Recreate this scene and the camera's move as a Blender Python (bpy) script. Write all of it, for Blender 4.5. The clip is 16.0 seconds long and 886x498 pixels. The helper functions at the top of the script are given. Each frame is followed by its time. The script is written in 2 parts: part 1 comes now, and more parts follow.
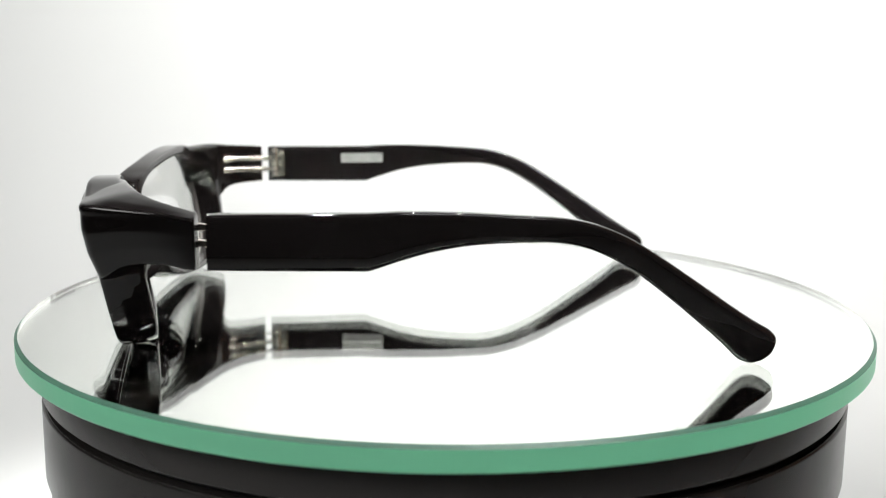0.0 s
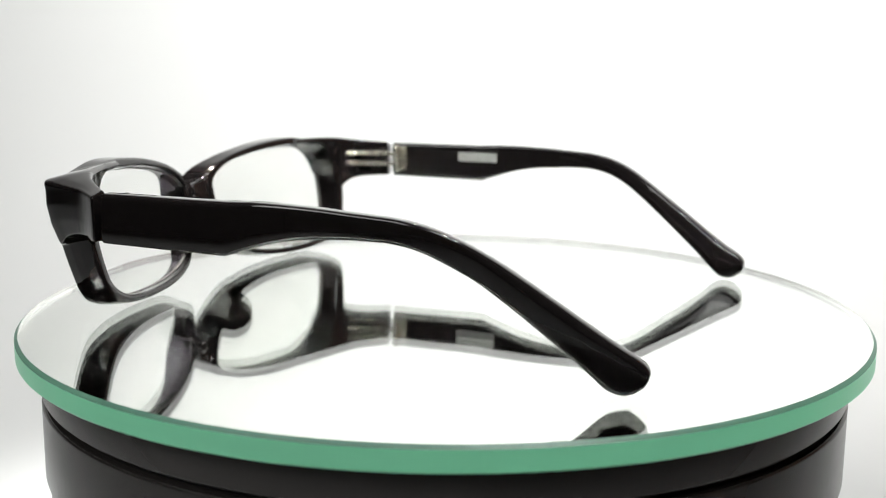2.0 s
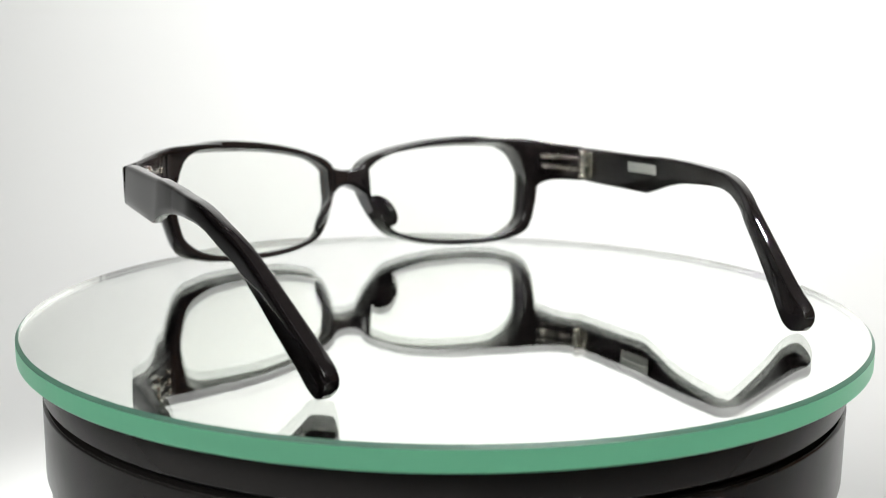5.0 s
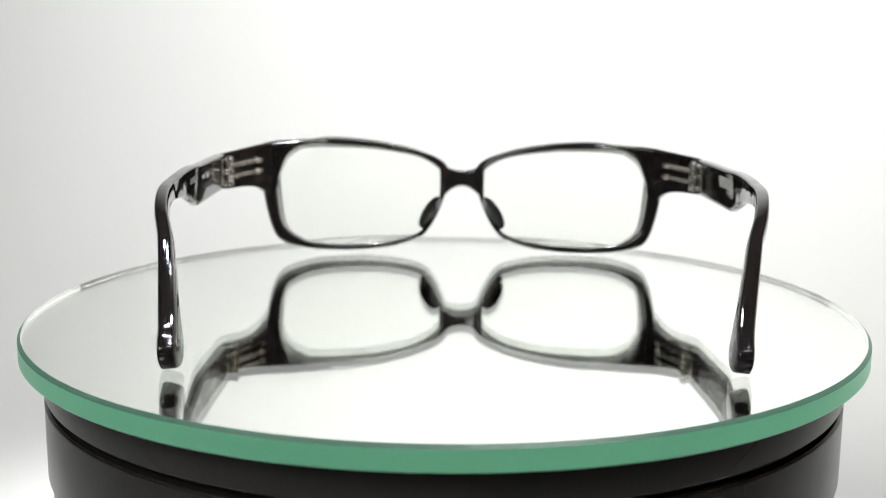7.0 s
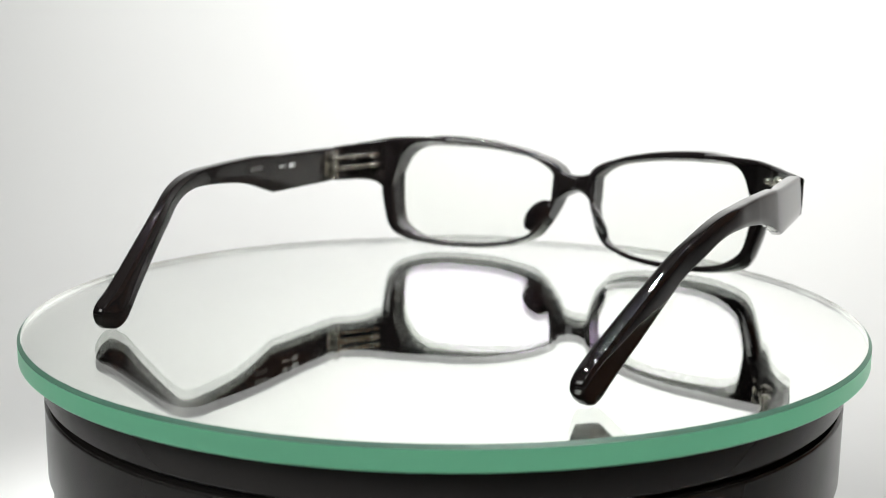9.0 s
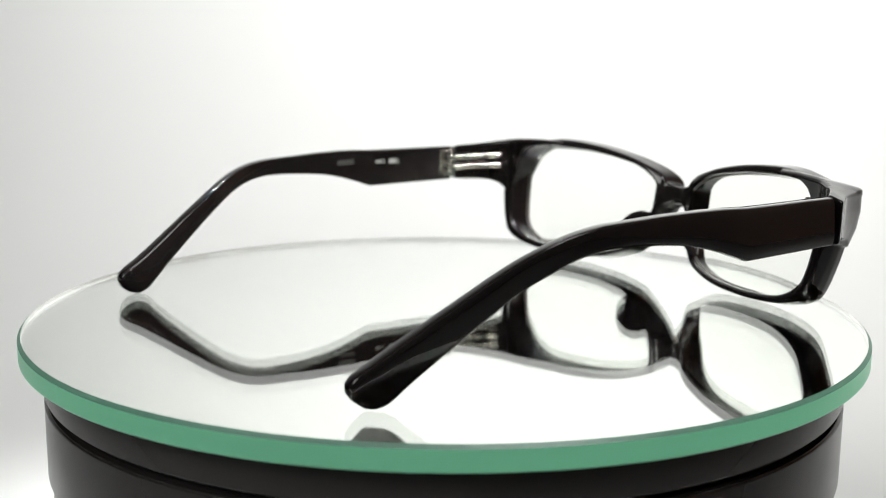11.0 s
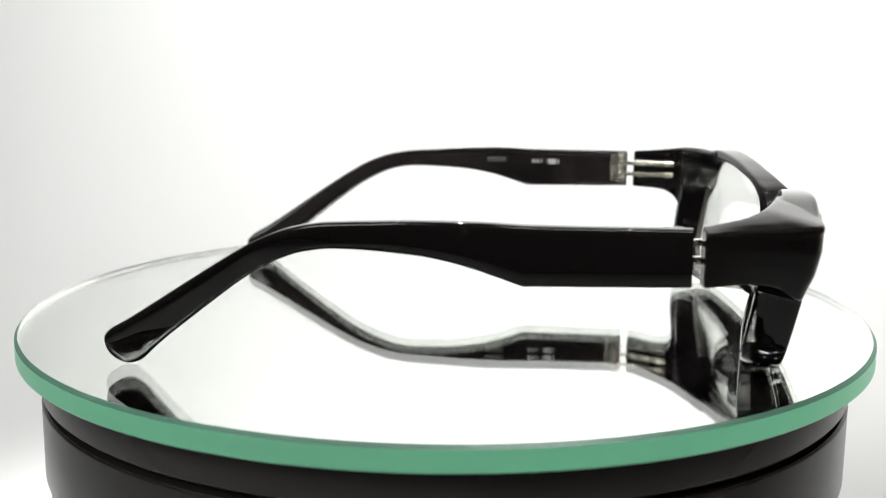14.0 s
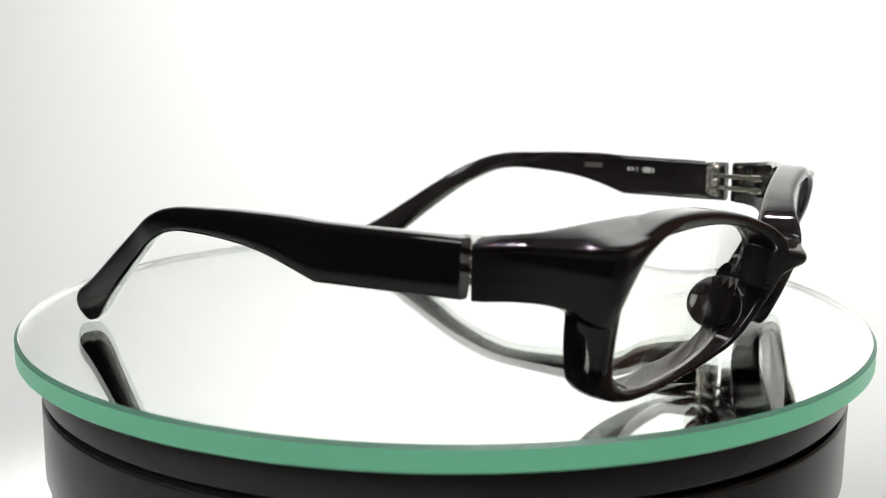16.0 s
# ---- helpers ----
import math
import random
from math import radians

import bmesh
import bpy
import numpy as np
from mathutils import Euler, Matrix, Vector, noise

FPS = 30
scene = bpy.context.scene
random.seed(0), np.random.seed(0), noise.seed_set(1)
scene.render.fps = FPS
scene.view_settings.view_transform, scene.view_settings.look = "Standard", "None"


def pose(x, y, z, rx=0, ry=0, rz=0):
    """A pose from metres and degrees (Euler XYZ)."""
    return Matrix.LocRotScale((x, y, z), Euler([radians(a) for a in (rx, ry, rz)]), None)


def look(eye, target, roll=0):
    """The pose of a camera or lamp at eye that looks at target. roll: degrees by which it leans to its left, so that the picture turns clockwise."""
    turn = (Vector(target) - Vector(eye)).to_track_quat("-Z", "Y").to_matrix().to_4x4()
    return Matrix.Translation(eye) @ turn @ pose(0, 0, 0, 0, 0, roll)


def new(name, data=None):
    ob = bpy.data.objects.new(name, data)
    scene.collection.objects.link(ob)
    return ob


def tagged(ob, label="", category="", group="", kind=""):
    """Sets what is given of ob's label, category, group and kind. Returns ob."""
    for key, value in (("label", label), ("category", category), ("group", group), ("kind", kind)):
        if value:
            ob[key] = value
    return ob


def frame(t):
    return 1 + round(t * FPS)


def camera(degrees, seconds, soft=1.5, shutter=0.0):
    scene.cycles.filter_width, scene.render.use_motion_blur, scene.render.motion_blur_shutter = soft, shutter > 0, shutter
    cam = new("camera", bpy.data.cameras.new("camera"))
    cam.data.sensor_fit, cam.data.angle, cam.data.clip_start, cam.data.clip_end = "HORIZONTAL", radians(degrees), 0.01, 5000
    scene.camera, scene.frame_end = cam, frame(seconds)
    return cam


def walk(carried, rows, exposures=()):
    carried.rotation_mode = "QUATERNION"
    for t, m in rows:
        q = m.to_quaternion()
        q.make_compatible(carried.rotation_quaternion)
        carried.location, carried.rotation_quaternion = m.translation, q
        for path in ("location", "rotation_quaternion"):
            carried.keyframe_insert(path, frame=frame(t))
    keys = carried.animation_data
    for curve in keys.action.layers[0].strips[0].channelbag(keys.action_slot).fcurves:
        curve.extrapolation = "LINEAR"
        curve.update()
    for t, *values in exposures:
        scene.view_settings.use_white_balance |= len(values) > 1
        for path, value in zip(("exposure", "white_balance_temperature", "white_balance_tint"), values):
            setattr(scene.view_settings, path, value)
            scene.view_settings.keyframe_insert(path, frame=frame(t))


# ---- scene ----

MM = 0.001
RADIUS = 0.105          # mirror plate
SPIN = 13.472           # degrees a second, clockwise from above

cam = camera(42.94, 16.0, 0.9)
cam.data.dof.use_dof = True
cam.data.dof.focus_distance = 0.25
cam.data.dof.aperture_fstop = 18.0
cam.data.dof.aperture_blades = 8
# the view widens by a hair while the clip's camera is focused far
NEAR = look((0.0, -0.28525, 0.06687), (-0.00072, 0.0, 0.01429), 0.48)
FAR = look((0.0, -0.28755, 0.06729), (-0.00052, 0.0, 0.01484), 0.48)
walk(cam, [(0.0, NEAR), (4.3, NEAR), (6.1, FAR), (11.7, FAR), (11.95, NEAR), (16.0, NEAR)],
     [(0.0, 0.0), (4.3, 0.0), (6.2, -0.19), (11.7, -0.19), (11.95, 0.0), (16.0, 0.0)])

# ---- world and lamps ----
world = bpy.data.worlds.new("studio")
scene.world = world
world.use_nodes = True
world.node_tree.nodes["Background"].inputs[0].default_value = (0.9, 0.95, 1.0, 1)
world.node_tree.nodes["Background"].inputs[1].default_value = 0.05


def area_lamp(name, eye, target, size_x, size_y, watts, spread=180):
    data = bpy.data.lights.new(name, "AREA")
    data.shape, data.size, data.size_y, data.energy, data.spread = "RECTANGLE", size_x, size_y, watts, radians(spread)
    data.color = (0.99, 1.0, 0.97)
    ob = new(name, data)
    ob.matrix_world = look(eye, target)
    return ob


area_lamp("softbox_overhead", (0.31, -0.50, 1.02), (0.17, 0.80, 0.52), 0.60, 0.15, 11.7, 95)
area_lamp("softbox_side", (-0.52, -0.58, 0.58), (0.0, 0.0, 0.0), 0.50, 0.36, 1.1, 100)
for x, y in ((-0.26, 0.24), (-0.11, 0.24), (0.04, 0.24), (0.20, -0.22), (0.35, -0.22), (0.50, -0.22)):
    area_lamp("led_spot", (x, y, 1.25), (0.0, 0.03, 0.0), 0.02, 0.02, 0.15, 16)

# ---- materials ----


def material(name, colour, rough=0.5, metal=0.0, vary=0.0, scale=40.0, bump=0.0, bump_scale=300.0, **extra):
    """Principled surface with its colour and roughness broken up at two scales, and fine relief."""
    m = bpy.data.materials.new(name)
    m.use_nodes = True
    nt = m.node_tree
    b = nt.nodes["Principled BSDF"]
    b.inputs["Base Color"].default_value = (*colour, 1)
    b.inputs["Roughness"].default_value = rough
    b.inputs["Metallic"].default_value = metal
    for key, value in extra.items():
        b.inputs[key.replace("_", " ")].default_value = value
    coord = nt.nodes.new("ShaderNodeTexCoord")
    if vary > 0:
        fine, broad = nt.nodes.new("ShaderNodeTexNoise"), nt.nodes.new("ShaderNodeTexNoise")
        fine.inputs["Scale"].default_value, broad.inputs["Scale"].default_value = scale * 9, scale
        fine.inputs["Detail"].default_value = 6
        add = nt.nodes.new("ShaderNodeMath")
        add.operation = "ADD"
        ramp = nt.nodes.new("ShaderNodeMapRange")
        ramp.inputs["From Min"].default_value, ramp.inputs["From Max"].default_value = 0.6, 1.4
        ramp.inputs["To Min"].default_value, ramp.inputs["To Max"].default_value = max(rough - vary, 0), rough + vary
        hue = nt.nodes.new("ShaderNodeMix")
        hue.data_type = "RGBA"
        hue.inputs["A"].default_value = (*[c * (1 - vary) for c in colour], 1)
        hue.inputs["B"].default_value = (*[min(c * (1 + vary), 1) for c in colour], 1)
        for n in (fine, broad):
            nt.links.new(coord.outputs["Object"], n.inputs["Vector"])
        nt.links.new(fine.outputs["Fac"], add.inputs[0])
        nt.links.new(broad.outputs["Fac"], add.inputs[1])
        nt.links.new(add.outputs[0], ramp.inputs["Value"])
        nt.links.new(ramp.outputs[0], b.inputs["Roughness"])
        nt.links.new(broad.outputs["Fac"], hue.inputs["Factor"])
        nt.links.new(hue.outputs["Result"], b.inputs["Base Color"])
    if bump > 0:
        grain, relief = nt.nodes.new("ShaderNodeTexNoise"), nt.nodes.new("ShaderNodeBump")
        grain.inputs["Scale"].default_value = bump_scale
        relief.inputs["Strength"].default_value, relief.inputs["Distance"].default_value = bump, 0.0002
        nt.links.new(coord.outputs["Object"], grain.inputs["Vector"])
        nt.links.new(grain.outputs["Fac"], relief.inputs["Height"])
        nt.links.new(relief.outputs["Normal"], b.inputs["Normal"])
    return m


BLACK_ACETATE = material("black_acetate", (0.006, 0.005, 0.005), 0.025, vary=0.015, scale=60, bump=0.006, bump_scale=160)
LENS_GLASS = material("lens_glass", (1.0, 1.0, 1.0), 0.0, IOR=1.42, Transmission_Weight=1.0, Specular_Tint=(0.8, 0.55, 1.0, 1))
STEEL = material("hinge_steel", (0.50, 0.47, 0.42), 0.24, 1.0, vary=0.06, scale=300)
PRINT = material("grey_print", (0.24, 0.24, 0.24), 0.5)
PATCH = material("pale_patch", (0.20, 0.20, 0.195), 0.5, vary=0.25, scale=500)
FADED = material("faded_print", (0.045, 0.043, 0.042), 0.3)
LENS_EDGE = material("ground_lens_edge", (0.06, 0.054, 0.05), 0.5, vary=0.1, scale=90)
PLATE_GLASS = material("plate_glass", (0.99, 0.995, 0.988), 0.0, IOR=1.5, Transmission_Weight=1.0)
GLASS_EDGE = material("ground_green_edge", (0.26, 0.80, 0.49), 0.3, vary=0.015, scale=25)
GLASS_BEVEL = material("polished_bevel", (0.05, 0.12, 0.085), 0.35)
# pale colour stands in for what the glass edge reflects inside
EDGE_REFLECTION = material("painted_edge_reflection", (0.70, 0.74, 0.71), 0.4)
SILVER = material("silvering", (0.905, 0.93, 0.885), 0.0, 1.0)
DRUM = material("dark_drum_plastic", (0.026, 0.023, 0.022), 0.24, vary=0.03, scale=30, bump=0.03, bump_scale=500)
SEAM = material("drum_seam", (0.004, 0.004, 0.004), 0.6)
PAPER = material("white_paper", (0.86, 0.86, 0.86), 0.9, vary=0.012, scale=3, bump=0.05, bump_scale=900)
DARK_WALL = material("dark_wall", (0.022, 0.022, 0.023), 0.9, vary=0.05, scale=4)
BROWN_WALL = material("brown_wood_wall", (0.42, 0.19, 0.10), 0.6, vary=0.12, scale=5)

# ---- building helpers ----


def part(name, bm, mat, parent=None, label="", smooth=True, bevel=0.0, angle=35, segments=2, sharp=58):
    """Links a bmesh as one mesh object, under a thing or a part."""
    bmesh.ops.recalc_face_normals(bm, faces=bm.faces[:])
    me = bpy.data.meshes.new(name)
    bm.to_mesh(me)
    bm.free()
    me.materials.append(mat)
    for f in me.polygons:
        f.use_smooth = smooth
    if smooth:
        me.set_sharp_from_angle(angle=radians(sharp))
    ob = new(name, me)
    ob.parent = parent
    if bevel > 0:
        mod = ob.modifiers.new("bevel", "BEVEL")
        mod.width, mod.segments, mod.limit_method, mod.angle_limit = bevel, segments, "ANGLE", radians(angle)
    if smooth:
        mod = ob.modifiers.new("normals", "WEIGHTED_NORMAL")
        mod.keep_sharp = True
    return tagged(ob, label=label)


def loft(rings, closed=False, caps=True):
    """A skin over rings of points, each ring closed on itself; closed joins the last ring to the first."""
    bm = bmesh.new()
    vs = [[bm.verts.new(q) for q in ring] for ring in rings]
    n = len(vs[0])
    for a, b in zip(vs, vs[1:] + (vs[:1] if closed else [])):
        for i in range(n):
            bm.faces.new((a[i], a[(i + 1) % n], b[(i + 1) % n], b[i]))
    if caps and not closed:
        bm.faces.new(vs[0])
        bm.faces.new(vs[-1])
    return bm


def box(cx, cy, cz, sx, sy, sz, m=None):
    bm = bmesh.new()
    bmesh.ops.create_cube(bm, size=1, matrix=(m or Matrix.Translation((cx, cy, cz))) @ Matrix.Diagonal((sx, sy, sz, 1)))
    return bm


def turned(profile, n=160):
    """A body of revolution about z from (radius, height) pairs, closed where the radius is nought."""
    bm = bmesh.new()
    rows = []
    for r, z in profile:
        if r == 0:
            rows.append([bm.verts.new((0, 0, z))])
        else:
            rows.append([bm.verts.new((r * math.cos(math.tau * i / n), r * math.sin(math.tau * i / n), z)) for i in range(n)])
    for a, b in zip(rows, rows[1:]):
        for i in range(n):
            j = (i + 1) % n
            q = [a[i % len(a)], a[j % len(a)], b[j % len(b)], b[i % len(b)]]
            bm.faces.new(list(dict.fromkeys(q)))
    return bm


def spline(knots, n):
    """n points along a closed smooth curve through the knots."""
    out, k = [], len(knots)
    for i in range(n):
        u = i * k / n
        j, f = int(u), u - int(u)
        p0, p1, p2, p3 = (Vector(knots[(j + d) % k]) for d in (-1, 0, 1, 2))
        out.append(0.5 * (2 * p1 + (p2 - p0) * f + (2 * p0 - 5 * p1 + 4 * p2 - p3) * f * f + (3 * p1 - p0 - 3 * p2 + p3) * f ** 3))
    return out


# ---- the place: white paper sweep and dark studio walls ----
FLOOR_Z = -0.115


def sweep():
    """Seamless paper: flat under the turntable, curving up into an upright back."""
    pts = [(-0.75, FLOOR_Z), (0.0, FLOOR_Z), (0.35, FLOOR_Z)]
    for i in range(1, 25):
        a = radians(90 * i / 24)
        pts.append((0.35 + 0.45 * math.sin(a), FLOOR_Z + 0.45 * (1 - math.cos(a))))
    pts += [(0.80, 0.8), (0.80, 1.5)]
    bm = bmesh.new()
    cols = []
    for x in (-1.43, 1.43):
        cols.append([bm.verts.new((x, y, z)) for y, z in pts])
    for i in range(len(pts) - 1):
        bm.faces.new((cols[0][i], cols[1][i], cols[1][i + 1], cols[0][i + 1]))
    ob = part("backdrop", bm, PAPER)
    mod = ob.modifiers.new("thickness", "SOLIDIFY")
    mod.thickness, mod.offset = 0.001, -1
    return tagged(ob, "seamless white paper sweep behind the turntable", "backdrop", kind="structure")


sweep()
for name, c, s in (("wall_north", (0, 0.93, 0.675), (2.9, 0.1, 1.65)), ("wall_south", (0, -1.3, 0.675), (2.9, 0.1, 1.65)),
                   ("wall_west", (-1.5, -0.185, 0.675), (0.1, 2.33, 1.65)), ("wall_east", (1.5, -0.185, 0.675), (0.1, 2.33, 1.65)),
                   ("ceiling", (0, -0.185, 1.55), (3.1, 2.33, 0.1)), ("floor", (0, -0.185, -0.2), (3.1, 2.33, 0.1))):
    brown = name == "wall_east"
    tagged(part(name, box(*c, *s), BROWN_WALL if brown else DARK_WALL, smooth=False), ("plain brown wooden studio " if brown else "plain dark grey studio ") + name.split("_")[0], name.split("_")[0], kind="structure")

# ---- turntable and mirror plate ----
PLATE_T = 0.0053


def turntable():
    thing = tagged(new("turntable"), "dark grey glossy display turntable under a mirror", "turntable")
    thing.location = (0, 0, FLOOR_Z)
    r, top, seam = 0.0998, -FLOOR_Z - PLATE_T - 0.0003, -FLOOR_Z - 0.0151
    part("base", turned([(0, 0.0), (r - 0.003, 0.0), (r - 0.001, 0.001), (r - 0.001, 0.080), (r, 0.0815), (r, seam - 0.0012), (r - 0.0008, seam - 0.0004), (0, seam - 0.0004)]), DRUM, thing)
    part("seam", turned([(r - 0.0035, seam - 0.0004), (r - 0.0022, seam - 0.0004), (r - 0.0022, seam + 0.0008), (r - 0.0035, seam + 0.0008), (r - 0.0035, seam - 0.0004)]), SEAM, thing, "black recessed joint")
    platter = part("platter", turned([(0, seam + 0.0008), (r - 0.0008, seam + 0.0008), (r, seam + 0.0016), (r, top - 0.0012), (r - 0.0012, top), (0, top)]), DRUM, thing)
    return thing, platter


def mirror_plate():
    thing = tagged(new("mirror_plate"), "round glass mirror with a green ground edge", "mirror")
    r, t, c = RADIUS, PLATE_T, 0.0008
    part("glass", turned([(0, 0), (r - c, 0), (r - c, -t + 0.0002), (0, -t + 0.0002)], 220), PLATE_GLASS, thing, smooth=False).visible_shadow = False
    i = r - c + 0.00005
    part("edge", turned([(i + 0.0002, -t), (r - c * 0.6, -t), (r, -t + c * 0.6), (r, -c), (r - 0.0001, -c), (r - 0.0001, -t + c), (i + 0.0002, -t)], 220), GLASS_EDGE, thing, "pale green ground glass edge", smooth=False)
    part("bevel", turned([(r, -c + 0.00002), (i, 0.0), (i, -c * 0.5), (r - 0.0002, -c + 0.00002), (r, -c + 0.00002)], 220), GLASS_BEVEL, thing, "narrow polished glass bevel", smooth=False)
    # added ring: the edge's internal reflection is put into its pale grey
    part("edge_lining", turned([(i, -c * 0.6), (i + 0.0001, -c * 0.6), (i + 0.0001, -t), (i, -t), (i, -c * 0.6)], 220), EDGE_REFLECTION, thing, "pale grey ring painted for the edge's inner reflection", smooth=False)
    part("silvering", turned([(0, -t + 0.0001), (r - c, -t + 0.0001), (r - c, -t), (0, -t)], 220), SILVER, thing, smooth=False)
    return thing


# ---- eyeglasses; its own space has x across, y forward, z up, in millimetres scaled by MM ----


def nose_rise(x):
    return math.exp(-(math.hypot(x, 4.0) - 4.0) / 8.0)


def wrap(x):
    """How far the front leads the temples: each side slants back from the nose to its corner."""
    return 0.125 * (60.0 - math.hypot(x, 5.0))


def face_y(x, z):
    """Forward face of the front: slanted back to the corners, tilted so that its top leads, with a beak at the bridge."""
    corner = max(0.0, abs(x) - 50.0)
    return 79.3 + wrap(x) - 0.002 * corner * corner + 0.20 * (z - 34.6) + 9.6 * nose_rise(x)


def lens_y(x, z):
    return 78.6 + wrap(x) + 0.20 * (z - 34.6)


def depth(x):
    """How deep the front is from face to back: chunky at the bridge and at the temples."""
    return 5.6 + 6.0 * nose_rise(x) + 3.4 * (x / 60) ** 2


# lens opening and outline of one side of the front, at its face
OPENING = [(58.9, 21.5), (58.8, 27.2), (57, 30.8), (51, 32.8), (42, 33.2), (30, 32.7), (20, 31.2), (14, 29.6), (9.2, 26.8), (6.6, 23.5),
           (6.5, 18.4), (9.3, 10.5), (12.8, 5.9), (17, 4.0), (24, 2.6), (33, 2.0), (42, 2.1), (50, 3.4), (55.7, 7), (57.7, 12)]
OUTLINE = [(63.3, 22), (63.2, 28), (61.0, 32.6), (53, 35.0), (44, 36.7), (31, 36.0), (20.5, 34.2), (13, 32.0), (7.5, 29.0), (4.6, 24.8),
           (4.8, 19), (7.9, 10.7), (11.6, 5.2), (16, 2.9), (23, 1.1), (33, 0.25), (43, 0.35), (51, 1.4), (58.1, 4.3), (61.4, 12)]
TILT = 0.20
STEPS = 160
VOXEL, SOFTEN = 0.27 * MM, 9


def rim(s):
    inner, outer = spline(OPENING, STEPS), spline(OUTLINE, STEPS)
    rings = []
    for a, b in zip(inner, outer):
        w = (b - a).length
        d = (b - a) / w
        side = max(0.0, min(1.0, (b.x - 44) / 12)) * max(0.0, min(1.0, (26 - b.y) / 6))
        c = min(0.6 + 0.5 * side, w * 0.3)
        up = max(0.0, min(1.0, (b.y - 26) / 6))          # the upper edge is a level deck with a broad rounded lip
        lip = c + up * (min(1.9, w * 0.62) - c)
        deep = depth((a.x + b.x) / 2)
        ring = []
        for u, v in ((0, c), (c * 0.3, c * 0.3), (c, 0), (w - lip, 0), (w - lip * 0.62, lip * 0.08), (w - lip * 0.3, lip * 0.3), (w - lip * 0.08, lip * 0.62), (w, lip),
                     (w + 0.45 * side, lip + 0.3 * (deep - lip - c)), (w + 0.45 * side, lip + 0.7 * (deep - lip - c)), (w, deep - c), (w - c * 0.3, deep - c * 0.3), (w - c, deep), (c, deep), (c * 0.3, deep - c * 0.3), (0, deep - c)):
            q = a + d * u
            rise = TILT * v * (1 - 0.9 * up * u / w)
            ring.append((s * q.x * MM, (face_y(q.x, q.y) - v) * MM, (q.y + rise) * MM))
        rings.append(ring)
    return loft(rings, closed=True)


def lens(s, parent):
    """A lens thin in the middle and thick at its ground edge, seated in the opening."""
    edge = spline(OPENING, STEPS)
    mid = Vector((33, 17.5))
    bm = bmesh.new()
    layers = []
    for side in (0, 1):
        rows = []
        for k in (0.0, 0.2, 0.4, 0.6, 0.8, 1.0):
            back = side * (1.5 + 0.7 * k * k)
            row = []
            for q in (edge if k else [mid]):
                e = mid + (q - mid) * k * 0.992
                row.append(bm.verts.new((s * e.x * MM, (lens_y(e.x, e.y) - back) * MM, (e.y + TILT * (face_y(e.x, e.y) - lens_y(e.x, e.y) + back)) * MM)))
            rows.append(row)
        for a, b in zip(rows, rows[1:]):
            for i in range(STEPS):
                j = (i + 1) % STEPS
                bm.faces.new(list(dict.fromkeys((a[i % len(a)], a[j % len(a)], b[j], b[i]))))
        layers.append(rows[-1])
    for i in range(STEPS):
        j = (i + 1) % STEPS
        bm.faces.new((layers[0][i], layers[0][j], layers[1][j], layers[1][i])).material_index = 1
    ob = part("lens", bm, LENS_GLASS, parent, "clear coated spectacle lens")
    ob.data.materials.append(LENS_EDGE)
    ob.visible_shadow = False
    return ob


def bridge():
    rings = []
    for i in range(25):
        x = -7.2 + 14.4 * i / 24
        k = (abs(x) / 7.2) ** 2
        top, low = 26.2 + 2.4 * k, 21.4 - 5.0 * k
        front, back, c = face_y(x, 25) - 0.2, face_y(x, 25) - depth(x) + 0.1, 0.9
        ring = []
        for y, z in ((front, low + 2.5), (front, top - 1.5), (front - c * 0.5, top - 0.8), (front - c * 1.8, top - 0.2), (front - c * 3.2, top), (back + c, top), (back + c * 0.3, top - c * 0.3), (back, top - c),
                     (back, low + c), (back + c * 0.3, low + c * 0.3), (back + c, low), (front - c * 4.0, low), (front - c * 2.0, low + 0.8), (front - c * 0.6, low + 1.8)):
            ring.append((x * MM, (y + TILT * (z - 25)) * MM, (z - TILT * (y - back)) * MM))
        rings.append(ring)
    return loft(rings)


PAD = (10.3, 76.6, 13.0)


def nose_pad(s):
    """A thin oval swelling on the inner side of a rim."""
    bm = bmesh.new()
    bmesh.ops.create_uvsphere(bm, u_segments=28, v_segments=18, radius=1)
    m = Matrix.Translation((s * PAD[0] * MM, PAD[1] * MM, PAD[2] * MM)) @ Euler((radians(-8), radians(-s * 27), radians(s * 23))).to_matrix().to_4x4()
    bmesh.ops.transform(bm, matrix=m @ Matrix.Diagonal((1.5 * MM, 6.0 * MM, 6.0 * MM, 1)), verts=bm.verts)
    return bm


# stations of an end piece, from the rim's upper bar round the corner to the hinge:
# crease over the outer face (x, y, z), inner edge of the deck (x, y, z), lower edge outside and inside
CORNER = ((43, 80.9, 35.2, 43, 73.2, 36.2, 34.6, 35.0), (47.5, 80.6, 34.9, 47.5, 71.8, 36.3, 33.8, 34.8), (52, 80.2, 34.5, 51.5, 70.6, 36.3, 32.6, 34.4),
          (57, 79.65, 34.1, 55.5, 69, 36.15, 29.0, 31.5), (60.5, 79.2, 33.9, 58.2, 67.9, 36.0, 22, 24), (63.0, 78.6, 33.8, 59.7, 67.2, 35.85, 18.8, 19.5),
          (64.8, 77.3, 33.7, 60.7, 66.5, 35.7, 18.6, 19.3), (65.8, 75.2, 33.6, 61.7, 65.7, 35.5, 19.6, 20.3), (66.9, 72, 33.4, 63.1, 64.6, 35.25, 21.2, 21.4),
          (68.8, 66.8, 33.25, 65.1, 62.8, 34.9, 22.3, 22.3), (71.4, 60.4, 33.15, 67.7, 59, 34.5, 22.8, 22.8), (74.3, 54.3, 33.1, 70.3, 54.1, 34.2, 23, 23))


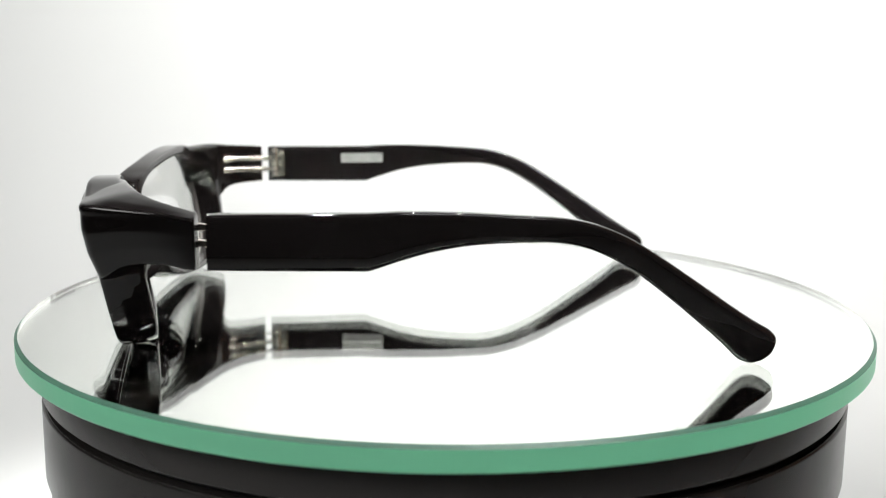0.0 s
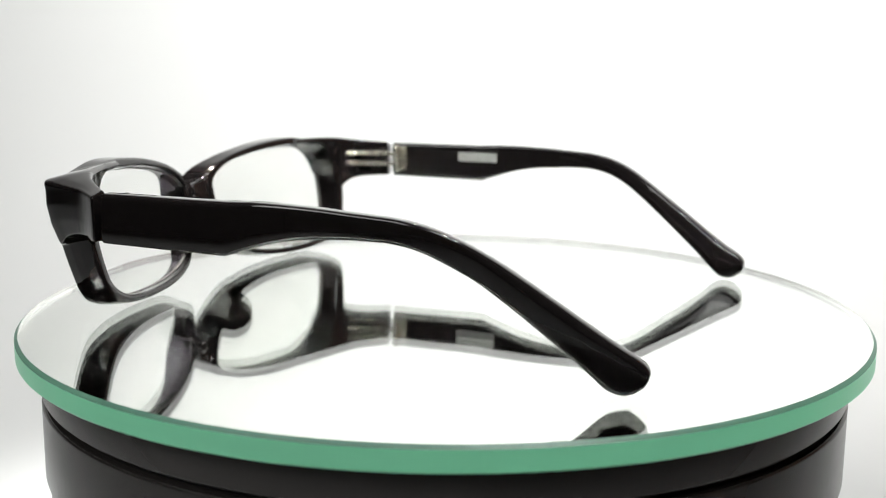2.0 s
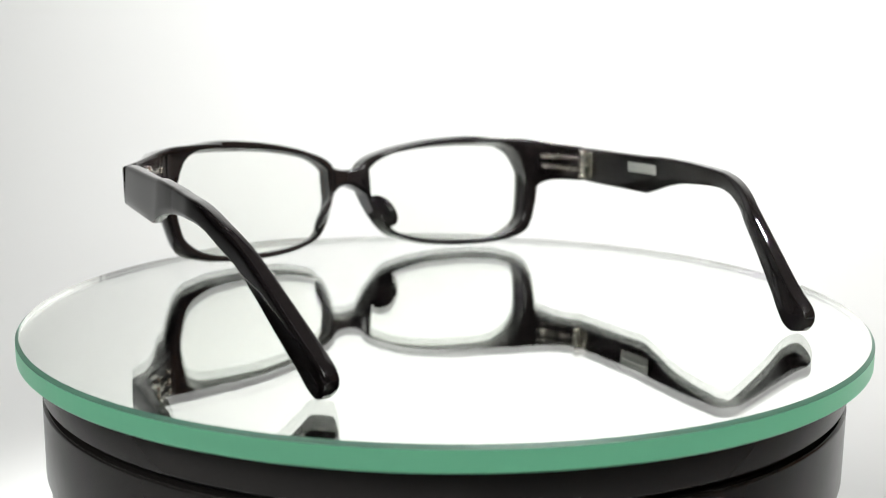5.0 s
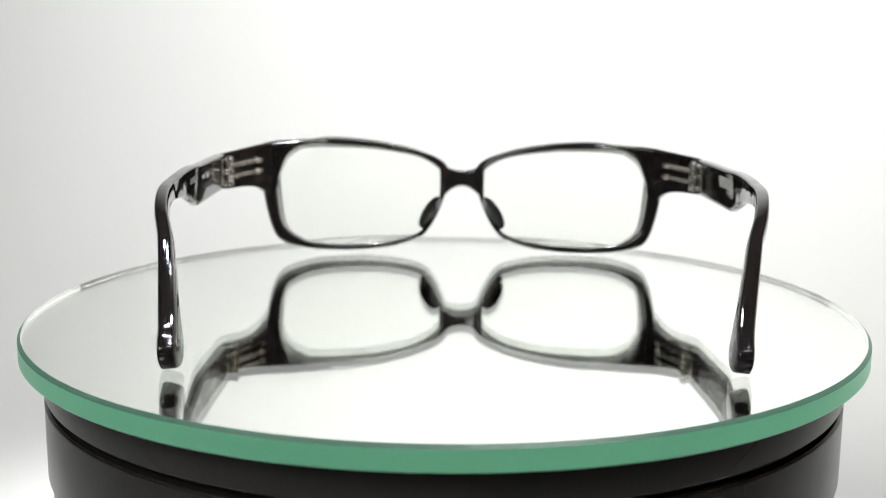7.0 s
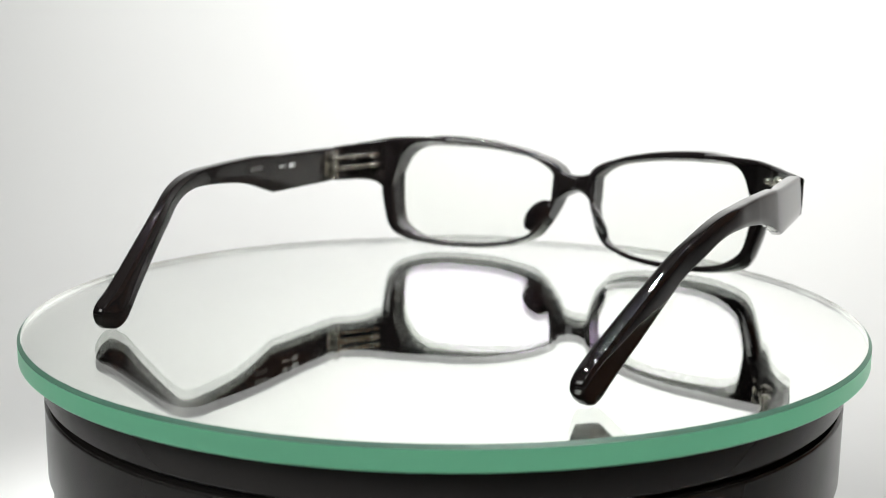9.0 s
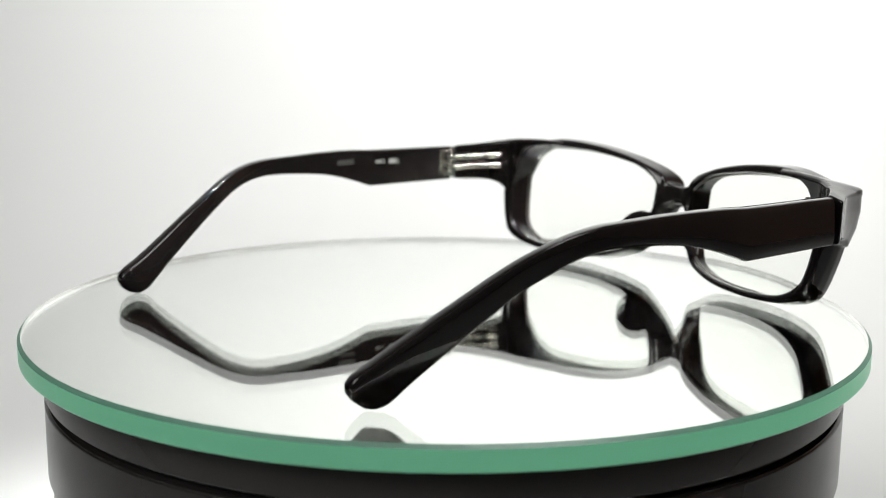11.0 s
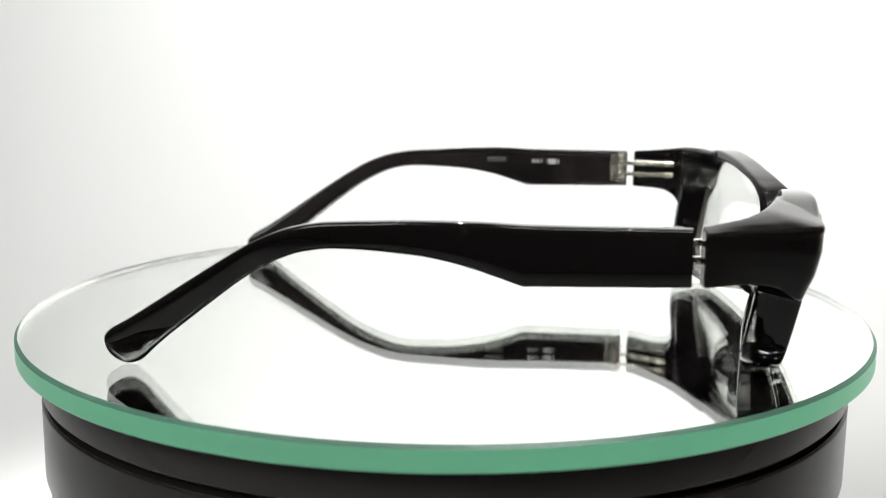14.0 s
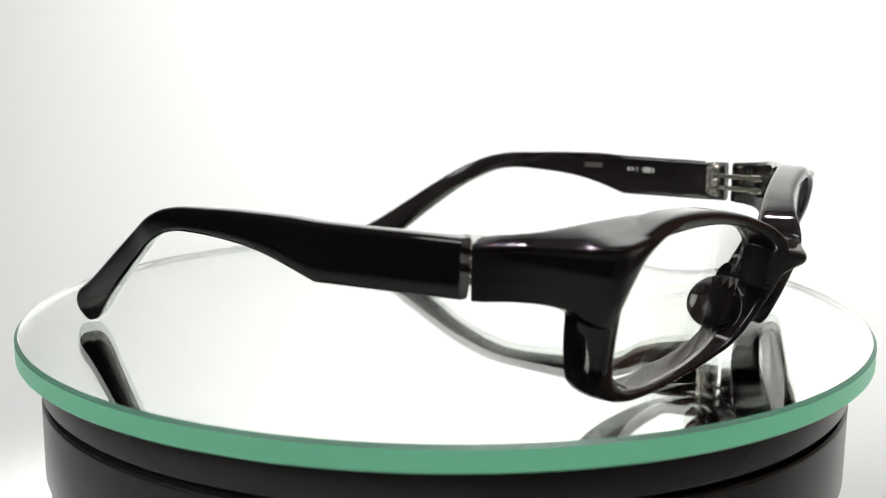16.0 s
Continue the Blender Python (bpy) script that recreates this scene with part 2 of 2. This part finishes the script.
def end_piece(s):
    """Thick corner whose level deck wraps back from the rim's upper bar to the hinge."""
    rows = []
    for j, (a, b) in enumerate(zip(CORNER, CORNER[1:])):
        o, r = CORNER[max(j - 1, 0)], CORNER[min(j + 2, len(CORNER) - 1)]
        for k in (0.0, 0.33, 0.67):
            rows.append([0.5 * (2 * p + (q - m) * k + (2 * m - 5 * p + 4 * q - n) * k * k + (3 * p - m - 3 * q + n) * k ** 3) for m, p, q, n in zip(o, a, b, r)])
    rows.append(CORNER[-1])
    rings = []
    for cx, cy, cz, ix, iy, iz, low, inner_low in rows:
        lean = max(0.0, min(1.0, (cy - 56) / 20))
        crease, edge = Vector((cx, cy, cz)), Vector((ix, iy, iz))
        across = edge - crease
        ring = []
        fillet = min(1.3, 0.48 * (cz - low)) * (0.2 + 0.8 * lean)
        for k in (1.0, 0.66, 0.33, 0.05):                 # outer face, from its lower edge up to the crease
            z = cz - fillet + (low - cz + fillet) * k
            inset = 0.07 * (cz - z) * min(1.0, 0.35 + 1.3 * lean)
            swell = math.sin(math.pi * k) * lean
            ring.append(Vector((cx - inset + 0.5 * swell, cy - TILT * (cz - z) * lean + 0.9 * swell, z)))
        for mm, drop in ((0.0, 0.95), (0.05, 0.62), (0.18, 0.32), (0.42, 0.10), (0.80, 0.0)):      # rounded crease
            q = crease + across * (mm * fillet / across.length)
            q.z = cz - drop * fillet
            ring.append(q)
        for k, up in ((0.42, 0.46), (0.56, 0.62), (0.76, 0.84), (0.95, 1.0)):
            q = crease + across * k
            q.z = max(cz + (iz + 0.15 * lean - cz) * up, cz + 0.05 * up)
            ring.append(q)
        ring.append(Vector((ix, iy - 0.3, iz - 0.6)))
        for k in (0.33, 0.66, 1.0):
            z = iz + (inner_low - iz) * k
            x = ix + (cx - 3.4 - ix) * max(0.0, min(1.0, (24 - z) / 3)) * lean
            ring.append(Vector((x - 0.10 * max(0.0, 24 - z) * lean, iy - 0.3, z)))
        rings.append([(s * q.x * MM, q.y * MM, q.z * MM) for q in ring])
    return loft(rings)


# stations of a temple: upper edge (y, z), lower edge (y, z), outer x, thickness
TEMPLE = ((52.0, 33.9, 52.0, 23.0, 74.3, 4.0), (42, 33.9, 42, 22.8, 74.8, 4.0), (31, 33.8, 31, 22.6, 75.3, 3.9), (20.6, 33.8, 20.6, 22.4, 75.7, 3.8), (14.8, 34.11, 14.8, 24.35, 75.9, 3.7),
          (9.3, 34.23, 9.3, 26.01, 76.0, 3.6), (3.7, 34.25, 3.7, 27.26, 76.1, 3.5), (-2, 34.2, -2, 28.0, 76.1, 3.5), (-8, 34.0, -7.8, 28.4, 75.9, 3.5), (-13.4, 33.8, -13, 28.5, 75.6, 3.5),
          (-19, 33.3, -18, 28.2, 74.8, 3.5), (-25, 31.9, -23.6, 26.8, 73.6, 3.5), (-31.1, 29.4, -29.2, 24.1, 72.0, 3.6), (-37.4, 25.8, -34.8, 20.6, 69.8, 3.8), (-43.8, 21.8, -41.0, 16.0, 68.0, 4.0),
          (-50.4, 17.6, -47.2, 11.2, 66.2, 4.3), (-57.2, 13.22, -53.0, 6.58, 64.4, 4.6), (-62.6, 9.85, -56.6, 3.4, 63.1, 4.7), (-66.4, 7.7, -58.8, 1.34, 62.4, 4.6), (-68.1, 5.9, -60.6, 0.43, 62.0, 4.3),
          (-68.1, 4.0, -62.6, 0.12, 61.7, 3.6), (-67.2, 2.35, -65.0, 0.74, 61.2, 1.6))
SECTION = ((0.0, 0.32), (0.0, 0.60), (0.0, 0.88), (0.045, 0.95), (0.13, 0.985), (0.26, 1.0), (0.82, 1.0), (0.95, 0.965), (1.0, 0.90), (1.0, 0.5), (1.0, 0.10), (0.95, 0.035), (0.82, 0.0), (0.40, 0.0), (0.24, 0.01), (0.13, 0.035), (0.015, 0.18))


def temple_row(y):
    for a, b in zip(TEMPLE, TEMPLE[1:]):
        if b[0] <= y <= a[0]:
            k = (a[0] - y) / (a[0] - b[0])
            return [p + (q - p) * k for p, q in zip(a, b)]
    return list(TEMPLE[0])


def temple(s, parent):
    rings = []
    rows = []
    for j, (a, b) in enumerate(zip(TEMPLE, TEMPLE[1:])):
        before, after = TEMPLE[max(j - 1, 0)], TEMPLE[min(j + 2, len(TEMPLE) - 1)]
        soft = j >= 4
        for k in ([i / 8 for i in range(8)] if soft else [0.0]):
            rows.append([0.5 * (2 * p + (q - o) * k + (2 * o - 5 * p + 4 * q - r) * k * k + (3 * p - o - 3 * q + r) * k ** 3) if soft else p for o, p, q, r in zip(before, a, b, after)])
    rows.append(TEMPLE[-1])
    for ty, tz, by, bz, x, w in rows:
        ring = []
        soft = 0.9 * max(0.0, min(1.0, (-4 - ty) / 26))
        for u, v in SECTION:
            if v > 0.45:                                       # rounded back of the ear part, crisp lower edge
                a = math.atan2(v - 0.5, u - 0.5)
                n = (abs(math.cos(a)) ** 2.3 + abs(math.sin(a)) ** 2.3) ** (-1 / 2.3) / 2
                u, v = u + (0.5 + n * math.cos(a) - u) * soft, v + (0.5 + n * math.sin(a) - v) * soft
            elif u < 0.5:
                u, v = u + (u * 0.8 - u) * soft, v + (v * 0.38 - v) * soft
            z = bz + (tz - bz) * v
            lean = max(0.0, min(1.0, (ty + 30) / 30)) * (0.08 * (z - 23) * (1 - u) + 0.08 * (z - 28) * u)
            v += 0.16 * soft * u * (1 - v) ** 2                # the underside rises inwards
            z = bz + (tz - bz) * v
            ring.append((s * (x - u * w - lean) * MM, (by + (ty - by) * v) * MM, z * MM))
        rings.append(ring)
    ob = part("temple", loft(rings), BLACK_ACETATE, parent, sharp=75)
    def inner_x(y, z):
        row = temple_row(y)
        return row[4] - row[5] - 0.08 * (z - 28)

    def stamp(name, y, z, long, high, mat, label, proud=0.0):
        """A thin film that follows the inner face."""
        rings = []
        for k in range(5):
            yy = y + long * (k / 4 - 0.5)
            rings.append([(s * (inner_x(yy, zz) - d - proud) * MM, yy * MM, zz * MM) for zz, d in ((z - high / 2, 0.07), (z + high / 2, 0.07), (z + high / 2, -0.1), (z - high / 2, -0.1))])
        return part(name, loft(rings), mat, ob, label, smooth=False)

    if s < 0:               # small illegible lettering
        for k, (long, high) in enumerate(((0.9, 1.1), (0.8, 1.1), (0.3, 1.4), (0.3, 0.3), (1.3, 1.6), (1.3, 1.6), (0.4, 1.6))):
            stamp("imprint", 22.6 + 1.3 * k, 30.1, long, high, PRINT, "small grey lettering")
        stamp("faded_mark", 11.0, 30.6, 6.0, 1.5, FADED, "faded grey mark")
    else:
        stamp("print_patch", 21.8, 30.0, 13.5, 3.0, PATCH, "pale grey printed patch")
    return ob


def hinge(s, parent):
    """Barrel hinge on the inner face: knuckles round a pin, two arms across the gap to rivets in the end piece."""
    bx, by = s * 68.2, 49.9
    holder = part("hinge", box(s * 70.2 * MM, 48.0 * MM, 28.8 * MM, 0.8 * MM, 2.6 * MM, 7.6 * MM), STEEL, parent, "small steel barrel hinge", bevel=0.2 * MM)

    def drum(name, x, y, z, r, h, top=None, bevel=0.2):
        bm = bmesh.new()
        bmesh.ops.create_cone(bm, cap_ends=True, segments=22, radius1=r * MM, radius2=(top or r) * MM, depth=h * MM, matrix=Matrix.Translation((x * MM, y * MM, z * MM)))
        return part(name, bm, STEEL, holder, bevel=bevel * MM)

    for z, h, r in ((25.4, 1.5, 1.25), (27.15, 1.5, 1.2), (28.8, 1.4, 1.3), (30.45, 1.5, 1.2), (32.2, 1.5, 1.25)):
        drum("barrel", bx, by, z, r, h)
    drum("screw", bx, by, 33.2, 1.05, 0.7, 0.9, 0.1)
    part("screw_slot", box(bx * MM, by * MM, 33.58 * MM, 1.6 * MM, 0.3 * MM, 0.1 * MM), SEAM, holder, "dark screw slot")
    for z in (25.4, 28.8, 32.2):                              # leaves that root the knuckles in the temple
        part("leaf", box(s * 69.3 * MM, 48.7 * MM, z * MM, 1.4 * MM, 2.2 * MM, 1.2 * MM), STEEL, holder, bevel=0.15 * MM)
    for z in (30.45, 27.15):
        a, b = Vector((bx, by + 0.6, z)), Vector((s * 63.9, 63.6, z))
        turn = (b - a).to_track_quat("Y", "Z").to_matrix().to_4x4()
        part("arm", box(0, 0, 0, 1.2 * MM, (b - a).length * MM, 1.3 * MM, Matrix.Translation((a + b) / 2 * MM) @ turn), STEEL, holder, bevel=0.2 * MM)
        part("rivet", box(0, 0, 0, 1.5 * MM, 3.6 * MM, 1.8 * MM, Matrix.Translation((s * 63.3 * MM, 63.8 * MM, z * MM)) @ turn), STEEL, holder, bevel=0.5 * MM)
    return holder


def front(parent):
    """Rims, bridge, nose pads and end pieces are one polished block of acetate: fused, softened, then split into its parts."""
    whole = bpy.data.meshes.new("front")
    bm = bmesh.new()
    for piece in [bridge()] + [f(s) for s in (-1, 1) for f in (rim, end_piece, nose_pad)]:
        bmesh.ops.recalc_face_normals(piece, faces=piece.faces)
        lump = bpy.data.meshes.new("lump")
        piece.to_mesh(lump)
        piece.free()
        bm.from_mesh(lump)
        bpy.data.meshes.remove(lump)
    bm.to_mesh(whole)
    bm.free()
    block = new("front", whole)
    fuse = block.modifiers.new("fuse", "REMESH")
    fuse.mode, fuse.voxel_size, fuse.use_smooth_shade = "VOXEL", VOXEL, True
    soften = block.modifiers.new("soften", "SMOOTH")
    soften.factor, soften.iterations = 0.5, SOFTEN
    bpy.context.view_layer.update()
    solid = block.evaluated_get(bpy.context.evaluated_depsgraph_get()).to_mesh()
    points = [v.co.copy() for v in solid.vertices]
    normals = [v.normal.copy() for v in solid.vertices]
    groups = {}
    for p in solid.polygons:
        x, y, z = p.center / MM
        side = 1 if x > 0 else -1
        pad = (Vector((abs(x), y, z)) - Vector(PAD)).length < 6.4 and y < PAD[1] + 1.4
        key = ("nose_pad", side) if pad else ("bridge", 0) if abs(x) < 6.0 else ("end_piece", side) if abs(x) > 63.2 or y < 67.0 - 0.25 * (abs(x) - 60) and abs(x) > 58 else ("rim", side)
        groups.setdefault(key, []).append(tuple(p.vertices))
    bpy.data.objects.remove(block)
    for (name, side), faces in sorted(groups.items()):
        used = sorted({i for f in faces for i in f})
        index = {i: k for k, i in enumerate(used)}
        mesh = bpy.data.meshes.new(name)
        mesh.from_pydata([points[i] for i in used], [], [[index[i] for i in f] for f in faces])
        mesh.materials.append(BLACK_ACETATE)
        mesh.polygons.foreach_set("use_smooth", [True] * len(faces))
        mesh.normals_split_custom_set_from_vertices([normals[i] for i in used])
        ob = new(name, mesh)
        ob.parent = parent


def along(y, hinge_end, kink, bend, tail, tip):
    """A value that changes smoothly along a temple, from nought at the end piece."""
    stops = ((64.0, 0.0), (52.0, hinge_end), (20.0, kink), (-13.0, bend), (-38.0, tail), (-62.0, tip))
    if y >= stops[0][0]:
        return 0.0
    for (a, p), (b, q) in zip(stops, stops[1:]):
        if y >= b:
            k = (a - y) / (a - b)
            return p + (q - p) * (k if b == 20.0 else k * k * (3 - 2 * k))
    return tip


# how far each temple is splayed outwards, and raised, at its hinge end, kink, bend, tail and tip
SPLAY = {-1: (1.7, 0.0, -1.2, -0.8, -0.3), 1: (1.0, 1.1, -0.6, -1.0, -1.0)}
RAISED = {-1: (-0.5, -0.2, -0.9, -0.2, -0.65), 1: (-0.25, 0.1, -0.2, 0.1, 0.15)}


def eyeglasses():
    thing = tagged(new("eyeglasses"), "glossy black acetate eyeglasses, temples open, standing on the mirror", "glasses")
    front(thing)
    for s in (-1, 1):
        lens(s, thing), temple(s, thing), hinge(s, thing)
    # the worn frame stands a little askew: one side leads, and the tips lean to the other
    for ob in thing.children_recursive:
        for v in ob.data.vertices:
            x, y, z = v.co
            ahead = max(0.0, min(1.0, (y - 0.058) / 0.014))
            z += ahead * (0.004 * max(-x, 0.0) - 0.009 * max(x, 0.0) * max(0.0, min(1.0, (z - 0.020) / 0.017)))
            y += ahead * 0.008 * max(-x, 0.0)
            if abs(x) > 0.05:
                side = 1 if x > 0 else -1
                z += along(y / MM, *RAISED[side]) * MM
                x += side * along(y / MM, *SPLAY[side]) * MM
            x += 0.015 * min(y, 0.0)
            v.co = (x, 0.985 * y + 0.0130 * x if y > 0 else 0.978 * y + 0.0080 * x, z - 0.0050 * x + 0.00022)
    return thing


table, platter = turntable()
plate = mirror_plate()
glasses = eyeglasses()


def motions():
    """Everything on the turntable goes round its axis at one even speed."""
    times = [0.25 * i for i in range(65)]
    turn = lambda t: pose(0, 0, 0, 0, 0, -SPIN * (t - 7.0))
    walk(platter, [(t, turn(t)) for t in times])
    walk(plate, [(t, turn(t)) for t in times])
    walk(glasses, [(t, turn(t) @ pose(0, 0, 0, 0, 0, -0.70) @ pose(4.4 * MM, 0, 0)) for t in times])


motions()
